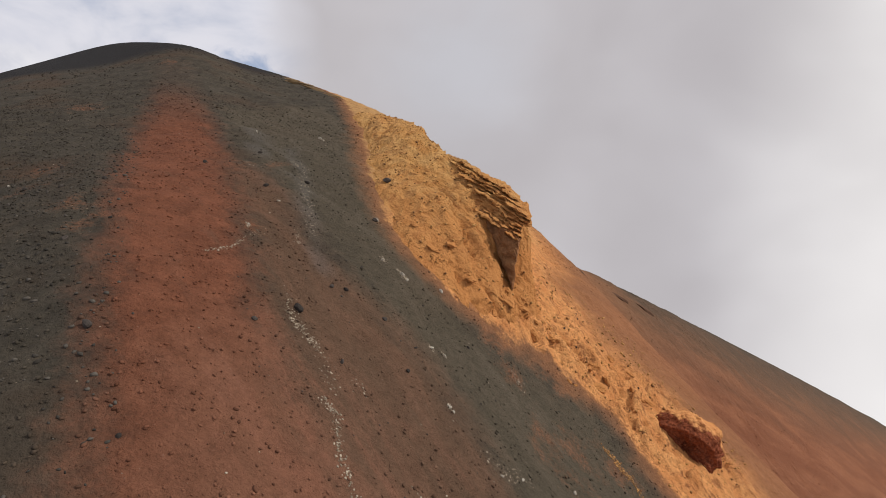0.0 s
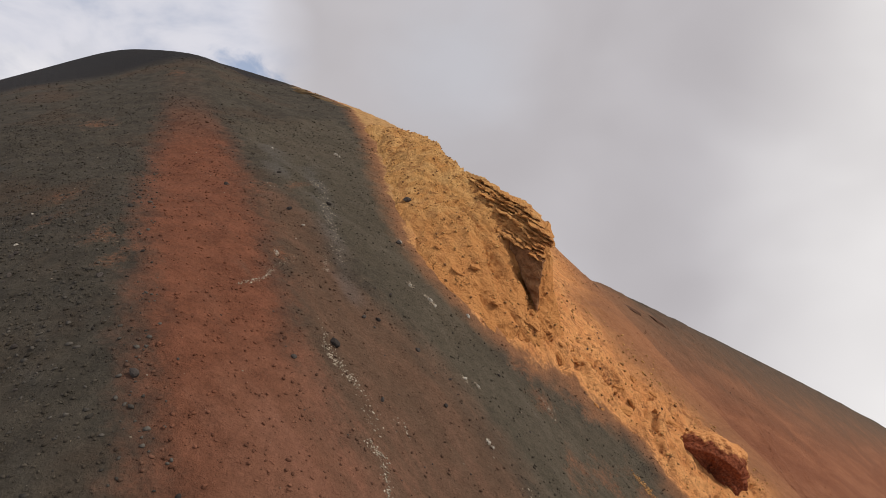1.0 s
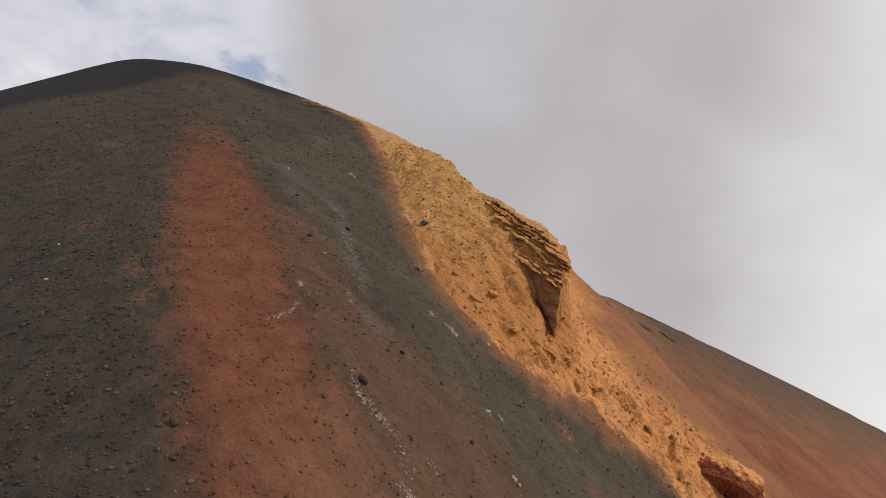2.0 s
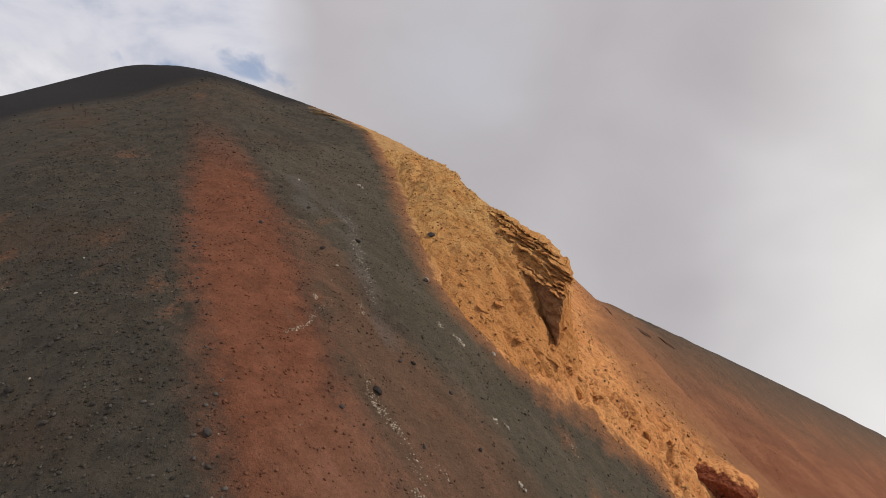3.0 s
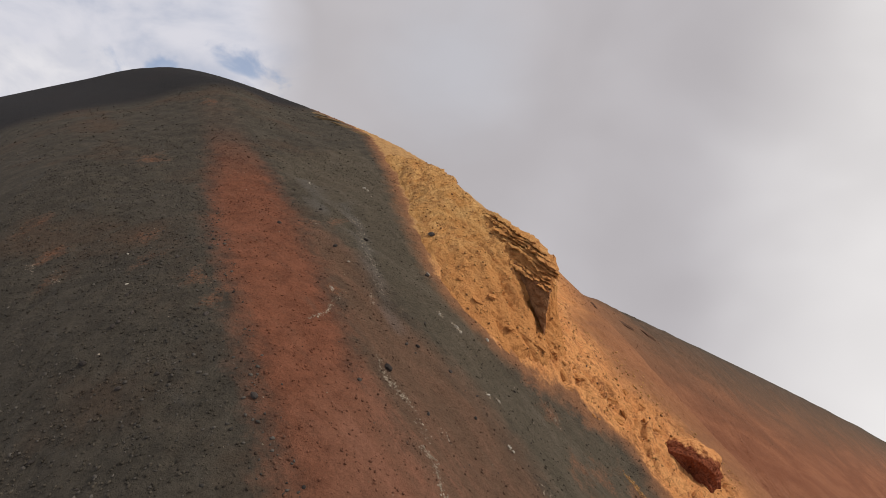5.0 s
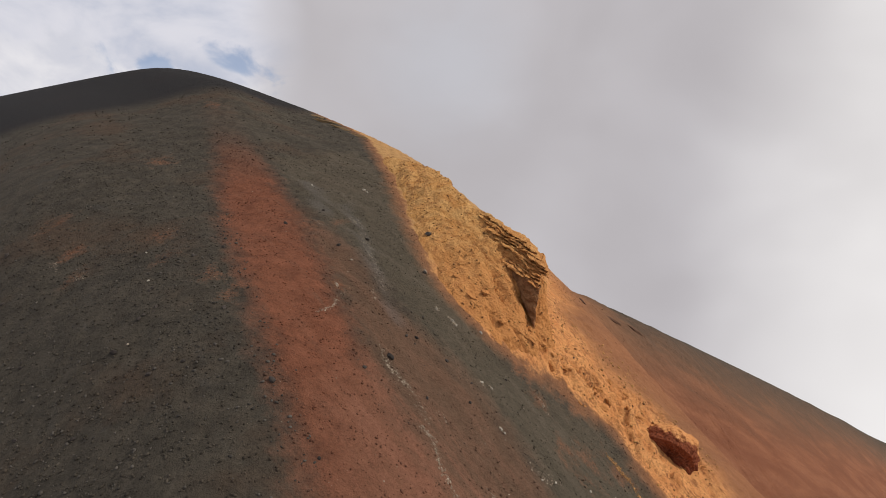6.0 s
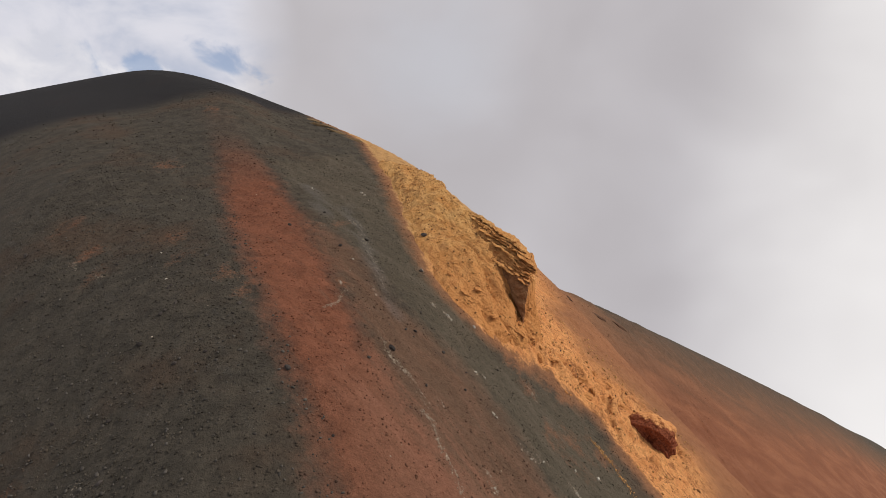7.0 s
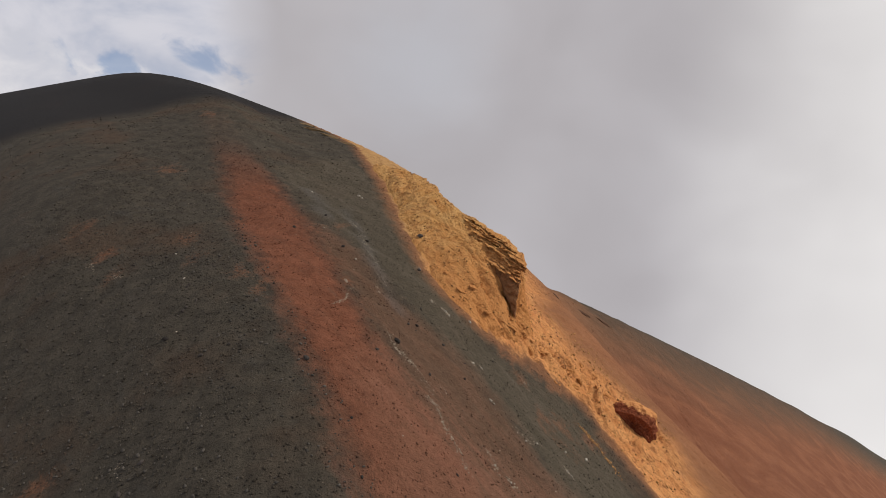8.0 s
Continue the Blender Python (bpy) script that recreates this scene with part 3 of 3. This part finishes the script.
# ---- the red boulder with an ochre crust, low on the rib ----
def boulder_material():
    m, g = material("crusted_red_rock")
    p = g.add("ShaderNodeTexCoord").outputs["Object"]
    mid, grit = g.noise(p, 0.8, 6, 0.65), g.noise(p, 3.0, 6, 0.7)
    z = g.add("ShaderNodeSeparateXYZ", None, Vector=p).outputs
    h = g.math("ADD", g.math("ADD", g.math("MULTIPLY", z[2], 0.55), g.math("MULTIPLY", z[1], 0.25)), g.math("MULTIPLY", g.math("SUBTRACT", mid, 0.5), 3.4))
    red = g.mix(g.ramp(grit, 0.35, 0.65), (0.12, 0.034, 0.018), (0.27, 0.080, 0.036))
    crust = g.mix(g.ramp(mid, 0.3, 0.7), (0.52, 0.22, 0.080), (0.66, 0.325, 0.125))
    crust = g.mix(g.math("MULTIPLY", g.ramp(grit, 0.5, 0.7), 0.6), crust, (0.22, 0.09, 0.04))
    col = g.mix(g.ramp(h, 1.0, 1.6), red, crust)
    finish(g, col, 0.9, grit, 0.8, 0.25)
    return m


CRUSTED = boulder_material()


def boulder_mesh():
    bm = bmesh.new()
    bmesh.ops.create_icosphere(bm, subdivisions=6, radius=1.0)
    for v in bm.verts:
        d = v.co.copy()
        # a cave under a hanging brow, cut square at its valley end
        hollow = max(0.0, 1 - ((d.x - 0.05) / 0.92) ** 2 - ((d.z + 0.10) / 0.66) ** 2) ** 0.6 * min(1.0, max(0.0, -d.y * 3))
        craggy = abs(noise.fractal(d * 3.4, 0.9, 2.0, 4))
        r = 1 - 0.50 * hollow + 0.12 * noise.fractal(d * 1.7, 1.0, 2.0, 4) + (0.06 + 0.26 * hollow) * craggy + 0.02 * noise.fractal(d * 11.0, 0.8, 2.0, 4)
        v.co = Vector((d.x * 4.9 * r, d.y * 4.8 * r, d.z * 4.4 * r))
    mesh = bpy.data.meshes.new("boulder")
    bm.to_mesh(mesh)
    bm.free()
    return mesh


boulder = new("boulder", boulder_mesh())
boulder.data.materials.append(CRUSTED)
boulder.matrix_world = pose(32.6, 74.7, 3.1, -6, 22, -28)
tagged(boulder, "dark red hollowed boulder with an ochre crust", "boulder")


# ---- loose stones ----
def lie(x, y, turn, size):
    """The pose of a stone that rests on the slope or on the crag."""
    a = np.array([x, x + 0.4, x]), np.array([y, y, y + 0.4])
    h = ground_height(*a)
    i = int(np.argmin((cx - x) ** 2 + (cy - y) ** 2 + np.where(ckeep, 0, 1e6)))
    if (cx.flat[i] - x) ** 2 + (cy.flat[i] - y) ** 2 < 0.1 and cz.flat[i] > h[0]:
        h = cz.flat[i] + np.array([0, 0.4 * -0.57, 0.4 * 0.37])
    n = Vector((-(h[1] - h[0]) / 0.4, -(h[2] - h[0]) / 0.4, 1)).normalized()
    m = n.to_track_quat("Z", "Y").to_matrix().to_4x4()
    return Matrix.Translation((x, y, float(h[0]))) @ m @ Matrix.Rotation(turn, 4, "Z")


SHAPES = [lump("stone", (1.0, 0.8, 0.62), 0.16, i + 1, 2) for i in range(10)]
for shape in SHAPES:
    shape.materials.append(LAVA_STONE)
BIG = [(-12.7, 47.3, 0.62), (-23.0, 34.0, 0.50), (-9.1, 80.9, 0.8), (-9.4, 70.9, 0.5), (-32.7, 71.4, 0.42), (-15.3, 43.5, 0.32), (-41.7, 39.0, 0.5), (-41.2, 42.8, 0.4), (-42.6, 47.6, 0.3),
       (-40.0, 44.2, 0.3), (-49.8, 57.2, 0.42), (-47.3, 64.1, 0.32), (-37.4, 57.3, 0.36), (-31.7, 43.6, 0.36), (-44.5, 54.9, 0.34), (-40.6, 55.0, 0.36), (-8.0, 44.1, 0.28), (-2.8, 48.0, 0.3),
       (-5.7, 53.5, 0.32), (-9.8, 54.3, 0.34), (-11.1, 53.6, 0.34), (-19.4, 73.9, 0.45), (-23.2, 68.2, 0.45), (-28.2, 79.6, 0.42), (-73.7, 64.2, 0.5), (-63.8, 46.3, 0.34), (-35.9, 35.2, 0.36),
       (-40.9, 43.3, 0.3), (-40.6, 31.0, 0.36), (-47.9, 33.4, 0.34), (-37.9, 25.1, 0.36), (-39.0, 23.1, 0.4), (-54.3, 42.1, 0.3), (-66.1, 54.1, 0.34), (-42.5, 48.0, 0.3), (-32.9, 36.2, 0.3)]
rng = random.Random(7)
spots = list(BIG)
while len(spots) < 290:
    x, y = rng.uniform(-74, 30), rng.uniform(17, 100)
    if rng.random() < (0.9 if y < 60 else 0.35):
        spots.append((x, y, 0.09 + 0.15 * rng.random() ** 3))
for i, (x, y, r) in enumerate(spots):
    ob = new("stone", SHAPES[i % 10])
    m = lie(x, y, rng.uniform(0, 6.28), r)
    ob.matrix_world = m @ Matrix.Translation((0, 0, 0.28 * r)) @ Matrix.Diagonal((r, r * rng.uniform(0.75, 1.0), r * rng.uniform(0.8, 1.1), 1))
    tagged(ob, "large dark grey lava block resting on the cinders" if r > 0.4 else "small dark grey lava stone lying on the cinders", "stone", "loose stones on the slope")


WHITE = stone_material("bleached_stone", (0.30, 0.27, 0.22), (0.50, 0.46, 0.39))
CRUSTS = [lump("pale_stone", (1.0, 0.75, 0.5), 0.22, 90 + i, 2) for i in range(4)]
for shape in CRUSTS:
    shape.materials.append(WHITE)
BLEACHED = [(16.7, 52.9, 0.42), (-0.3, 65.3, 0.4), (12.6, 49.9, 0.3), (1.0, 47.5, 0.36), (1.4, 47.1, 0.24), (-4.8, 62.7, 0.4), (-4.2, 62.3, 0.3), (-23.2, 96.0, 0.5), (-22.4, 95.2, 0.4), (11.4, 44.5, 0.3), (11.8, 44.0, 0.26),
            (-0.9, 54.0, 0.3), (0.4, 54.3, 0.24), (-7.2, 63.0, 0.32), (-9.2, 71.6, 0.34), (7.3, 45.4, 0.24), (5.4, 44.0, 0.22), (1.6, 34.2, 0.22), (-0.2, 35.4, 0.2), (-21.3, 57.5, 0.24), (-48.5, 57.5, 0.24), (-44.0, 49.8, 0.24), (-20.6, 65.5, 0.26), (-33.2, 91.5, 0.3)]
for i, (x, y, size) in enumerate(BLEACHED):
    ob = new("pale_stone", CRUSTS[i % 4])
    ob.matrix_world = lie(x, y, 1.7 * i, size) @ Matrix.Translation((0, 0, 0.12 * size)) @ Matrix.Diagonal((size, size * 0.8, size, 1))
    tagged(ob, "pale bleached stone lying on the dark cinders", "stone", "pale stones on the slope")


def scatter(name, xs, ys, sizes, mat, label, category, flat=0.7, seed=3, sink=0.15, zs=None, of_ground=False):
    """Many small broken pieces lying on the slope, or at given heights on the crag, as one mesh."""
    r = np.random.default_rng(seed)
    bm = bmesh.new()
    bmesh.ops.create_icosphere(bm, subdivisions=1, radius=1.0)
    unit = np.array([v.co[:] for v in bm.verts])
    tris = np.array([[v.index for v in f.verts] for f in bm.faces])
    bm.free()
    n, k = len(xs), len(unit)
    if zs is None:
        hz = ground_height(xs, ys)
        dx, dy = (ground_height(xs + 0.3, ys) - hz) / 0.3, (ground_height(xs, ys + 0.3) - hz) / 0.3
    else:
        hz, dx, dy = zs, np.full(n, -0.57), np.full(n, 0.37)
    up = np.stack([-dx, -dy, np.ones(n)], -1)
    up /= np.linalg.norm(up, axis=1)[:, None]
    a = r.uniform(0, 6.28, n)
    side = np.stack([np.cos(a), np.sin(a), 0 * a], -1)
    side -= up * (side * up).sum(1)[:, None]
    side /= np.linalg.norm(side, axis=1)[:, None]
    third = np.cross(up, side)
    w = sizes[:, None] * np.stack([r.uniform(0.8, 1.3, n), r.uniform(0.6, 1.0, n), flat * r.uniform(0.6, 1.1, n)], -1)
    rag = 1 + r.uniform(-0.42, 0.38, (n, k, 1))
    local = unit[None] * rag * w[:, None]
    co = local[..., :1] * side[:, None] + local[..., 1:2] * third[:, None] + local[..., 2:] * up[:, None]
    co += np.stack([xs, ys, hz], -1)[:, None] + up[:, None] * (w[:, 2] * (1 - 2 * sink))[:, None, None] * 0.6
    faces = (tris[None] + (np.arange(n) * k)[:, None, None]).reshape(-1, 3)
    mesh = bpy.data.meshes.new(name)
    mesh.vertices.add(n * k)
    mesh.vertices.foreach_set("co", co.astype(np.float32).ravel())
    mesh.loops.add(faces.size)
    mesh.loops.foreach_set("vertex_index", faces.astype(np.int32).ravel())
    mesh.polygons.add(len(faces))
    mesh.polygons.foreach_set("loop_start", np.arange(0, faces.size, 3, dtype=np.int32))
    mesh.update(calc_edges=True)
    mesh.materials.append(mat)
    if of_ground:
        terrain_attributes(mesh, np.repeat(xs, k), np.repeat(ys, k))
    return tagged(new(name, mesh), label, category, kind="stuff")


r = np.random.default_rng(5)
n = 62000
sx, sy = r.uniform(-82, 26, n), 14 + 100 * r.random(n) ** 1.25
thick = vnoise(sx / 4, sy / 4, 0.0, 77) * 0.5 + 0.5
left = np.clip(-inside(sx, sy, RED) / 4, 0, 1) * (sx < -0.9 * sy + 14)
ok = (r.random(n) < 0.22 + 0.4 * thick + 0.35 * left) & (inside(sx, sy, OCHRE) < -0.5)
sx, sy = sx[ok], sy[ok]
scatter("cinder_gravel", sx, sy, 0.045 + 0.14 * r.random(len(sx)) ** 2.8, LOOSE, "angular cinders strewn over the slope, coloured like it", "gravel", 0.72, of_ground=True)
n = 5500
sx, sy = r.uniform(-150, -8, n), r.uniform(96, 172, n)
ok = (inside(sx, sy, CREST_SHADE) < 2) & (inside(sx, sy, OCHRE) < -0.5) & (r.random(n) < 0.35 + 0.6 * (vnoise(sx / 9, sy / 9, 0.0, 79) > 0))
sx, sy = sx[ok], sy[ok]
scatter("high_gravel", sx, sy, 0.08 + 0.22 * r.random(len(sx)) ** 3, LOOSE, "dark cinders strewn below the summit, coloured like the slope", "gravel", 0.7, 15, of_ground=True)
n = 6500
sx, sy = r.uniform(-84, -6, n), 15 + 85 * r.random(n) ** 1.3
ok = (sx < -0.75 * sy + 12) & (inside(sx, sy, RED) < 1.5) & (r.random(n) < 0.35 + 0.65 * (vnoise(sx / 5, sy / 5, 0.0, 78) > -0.1))
sx, sy = sx[ok], sy[ok]
scatter("lava_rubble", sx, sy, 0.09 + 0.14 * r.random(len(sx)) ** 3, CLINKER, "dark lava clinker covering the steep flank of the cone", "rubble", 0.75, 14)
n = 9000
sx, sy = r.uniform(10, 120, n), r.uniform(50, 150, n)
ok = (inside(sx, sy, FAR) > -15) & (inside(sx, sy, OCHRE) < -2) & (sx > 14) & (r.random(n) < 0.5)
sx, sy = sx[ok], sy[ok]
scatter("far_gravel", sx, sy, 0.05 + 0.2 * r.random(len(sx)) ** 5, LOOSE, "brown and dark stones strewn over the far flank", "gravel", 0.5, 4, of_ground=True)

# pale mineral crusts: trails and clusters of thin flakes
TRAILS = [((-14.3, 50.0), (-13.4, 46.6), 26, 0.35), ((-13.4, 46.6), (-11.9, 45.1), 90, 0.28), ((-11.9, 45.1), (-9.6, 43.7), 60, 0.25), ((-9.6, 43.7), (-7.6, 40.5), 34, 0.4), ((-8.4, 39.1), (-7.0, 38.7), 60, 0.22),
          ((-7.2, 38.5), (-6.4, 35.7), 50, 0.14), ((-6.4, 35.7), (-4.9, 33.7), 40, 0.2), ((-4.9, 33.7), (-4.0, 30.5), 50, 0.3), ((-6.6, 42.7), (-5.8, 42.2), 20, 0.3),
          ((-22.2, 49.1), (-20.7, 51.6), 46, 0.12), ((-20.7, 51.6), (-20.6, 54.0), 46, 0.1), ((-20.6, 54.0), (-19.6, 58.1), 30, 0.3), ((-21.4, 57.6), (-21.1, 57.0), 20, 0.15),
          ((-23, 80), (-21.4, 77.7), 40, 0.5), ((-21.4, 77.7), (-17.6, 68), 120, 0.4), ((-17.6, 68), (-15, 61), 90, 0.5), ((-16.8, 61), (-16, 58), 40, 0.2), ((-9.3, 72.0), (-9.0, 71.4), 30, 0.25),
          ((-7.4, 63.3), (-6.9, 62.8), 40, 0.2), ((-5.4, 63.0), (-4.3, 62.2), 70, 0.18), ((-0.4, 65.4), (-0.3, 65.2), 10, 0.08), ((-23.5, 96.2), (-22.4, 95.0), 40, 0.3), ((-33.5, 92), (-33, 91), 10, 0.3),
          ((-1.2, 54.0), (-0.7, 53.9), 30, 0.15), ((0.2, 54.4), (0.5, 54.1), 16, 0.12), ((0.8, 47.7), (1.3, 47.2), 36, 0.14), ((4.6, 44.6), (7.6, 45.6), 60, 0.5), ((10.8, 45.5), (12, 43.7), 50, 0.35),
          ((12.6, 49.9), (12.7, 49.8), 6, 0.1), ((16.6, 53.0), (16.8, 52.8), 8, 0.1), ((1.2, 34.9), (2.2, 33.5), 50, 0.3), ((-0.8, 37.2), (0.0, 34.6), 50, 0.3), ((8.0, 61.2), (9.0, 59.6), 30, 0.2),
          ((-57.6, 55.9), (-55.6, 55.0), 40, 0.35), ((-63.5, 60), (-62, 58.5), 30, 0.5), ((-28.4, 74.4), (-26.6, 74.2), 24, 0.3), ((-41.5, 26.3), (-39.8, 25.2), 14, 0.3)]
px, py = [], []
for (ax, ay), (bx, by), k, spread in TRAILS:
    k *= 3
    t = r.random(k)
    px.append(ax + t * (bx - ax) + r.normal(0, spread, k))
    py.append(ay + t * (by - ay) + r.normal(0, spread, k))
k = 420
px.append(r.uniform(-70, 22, k))
py.append(r.uniform(18, 95, k))
px, py = np.concatenate(px), np.concatenate(py)
scatter("pale_flakes", px, py, 0.02 + 0.11 * r.random(len(px)) ** 3.2, PALE, "pale mineral crust flakes trailing down the slope", "mineral crust", 0.25, 6)
n = 6000
sx, sy = r.uniform(-20, 46, n), r.uniform(50, 112, n)
ok = inside(sx, sy, OCHRE) > 0.3
sx, sy = sx[ok], sy[ok]
ok = (sx > 12) & (sy < 92)
sx, sy = sx[ok], sy[ok]
scatter("ochre_rubble", sx, sy, 0.05 + 0.22 * r.random(len(sx)) ** 3.5, OCHRE_RUBBLE, "crumbled ochre and brown rubble along the rib", "rubble", 0.8, 8)

# crumbs and blocks on the crag itself
flat_keep = np.flatnonzero(ckeep & (cz > ground_height(cx, cy) + 0.1))
pick = r.choice(flat_keep, 1900)
scatter("crag_rubble", cx.flat[pick], cy.flat[pick], 0.05 + 0.22 * r.random(len(pick)) ** 3, OCHRE_RUBBLE, "ochre and brown crumbs lodged on the crag", "rubble", 0.8, 9, zs=cz.flat[pick])

TAN = stone_material("tan_ledge", (0.17, 0.115, 0.062), (0.27, 0.185, 0.10))
SLAB = stone_material("dark_slab", (0.10, 0.055, 0.035), (0.13, 0.075, 0.05))
# small ledges of bare rock that break the far flank and the crest
for x, y, length, turn, mat, label in ((46.9, 131.6, 5.4, -52, SLAB, "dark slab of rock breaking the brown far flank"), (38.8, 125.4, 4.0, -50, SLAB, "dark brown slab of rock breaking the far flank"),
                                       (28.6, 117.6, 2.8, -50, SLAB, "dark slab of rock breaking the brown far flank"), (-48.0, 156.3, 8.0, -42, TAN, "low tan ledge along the crest"),
                                       (-42.0, 150.0, 9.0, -46, TAN, "low tan ledge along the crest"), (-36.8, 145.2, 8.0, -42, TAN, "low tan ledge along the crest"), (-31.5, 141.0, 6.5, -48, TAN, "low tan ledge along the crest")):
    ob = new("rock_ledge", lump("rock_ledge", (length * 0.6, 0.7, 0.5), 0.26, int(abs(x)) + 40, 3))
    ob.data.materials.append(mat)
    m = lie(x, y, 0.0, 1.0)
    ob.matrix_world = Matrix.Translation(m.translation + Vector((0, 0, 0.05))) @ m.to_3x3().to_4x4() @ Matrix.Rotation(radians(turn), 4, "Z")
    tagged(ob, label, "rock", "rock ledges on the cone")

# an orange trickle of crumbs beside the rib
t = r.random(420)
tx, ty = np.interp(t, [0, 0.5, 1], [18.4, 20.6, 23.2]) + r.normal(0, 0.35, 420), np.interp(t, [0, 0.5, 1], [61.4, 60.0, 55.5]) + r.normal(0, 0.35, 420)
scatter("orange_trickle", tx, ty, 0.04 + 0.14 * r.random(420) ** 2.5, OCHRE_RUBBLE, "orange crumbs trickled down beside the ochre rib", "rubble", 0.5, 12)

# broken blocks standing out of the rib
BLOCKS = [lump("block", (1.0, 0.75, 0.7), 0.2, 60 + i, 3) for i in range(6)]
for shape in BLOCKS:
    shape.materials.append(OCHRE_ROCK)
rng = random.Random(31)
for i in range(46):
    t = rng.random()
    x, y = 9 + 25 * t + rng.gauss(0, 1.6), 72.0 + 4.5 * t + rng.gauss(0, 1.8)
    if math.hypot(x - 33.2, y - 74) < 4.5:
        continue
    size = 0.3 + 0.75 * rng.random() ** 2
    ob = new("rock_block", BLOCKS[i % 6])
    ob.matrix_world = lie(x, y, rng.uniform(-0.6, 0.6) - 0.7, size) @ Matrix.Diagonal((size * rng.uniform(0.9, 1.7), size, size * rng.uniform(0.6, 0.9), 1))
    tagged(ob, "broken ochre block standing out of the rib", "rock", "broken blocks along the rib")

FOOT = [(3.5, 69.3, 0.9), (6.5, 68.6, 0.7), (8.5, 70.0, 1.1), (12.0, 71.5, 0.8), (-1.5, 70.0, 0.8), (-4.0, 72.0, 0.6), (1.0, 71.5, 1.0), (14.5, 72.5, 0.9)]
for i, (x, y, size) in enumerate(FOOT):
    ob = new("rock_block", BLOCKS[(i + 2) % 6])
    ob.matrix_world = lie(x, y, 0.5 * i, size) @ Matrix.Diagonal((size * 1.3, size, size * 0.55, 1))
    tagged(ob, "large ochre block lodged at the foot of the crag", "rock", "broken blocks at the foot of the crag")
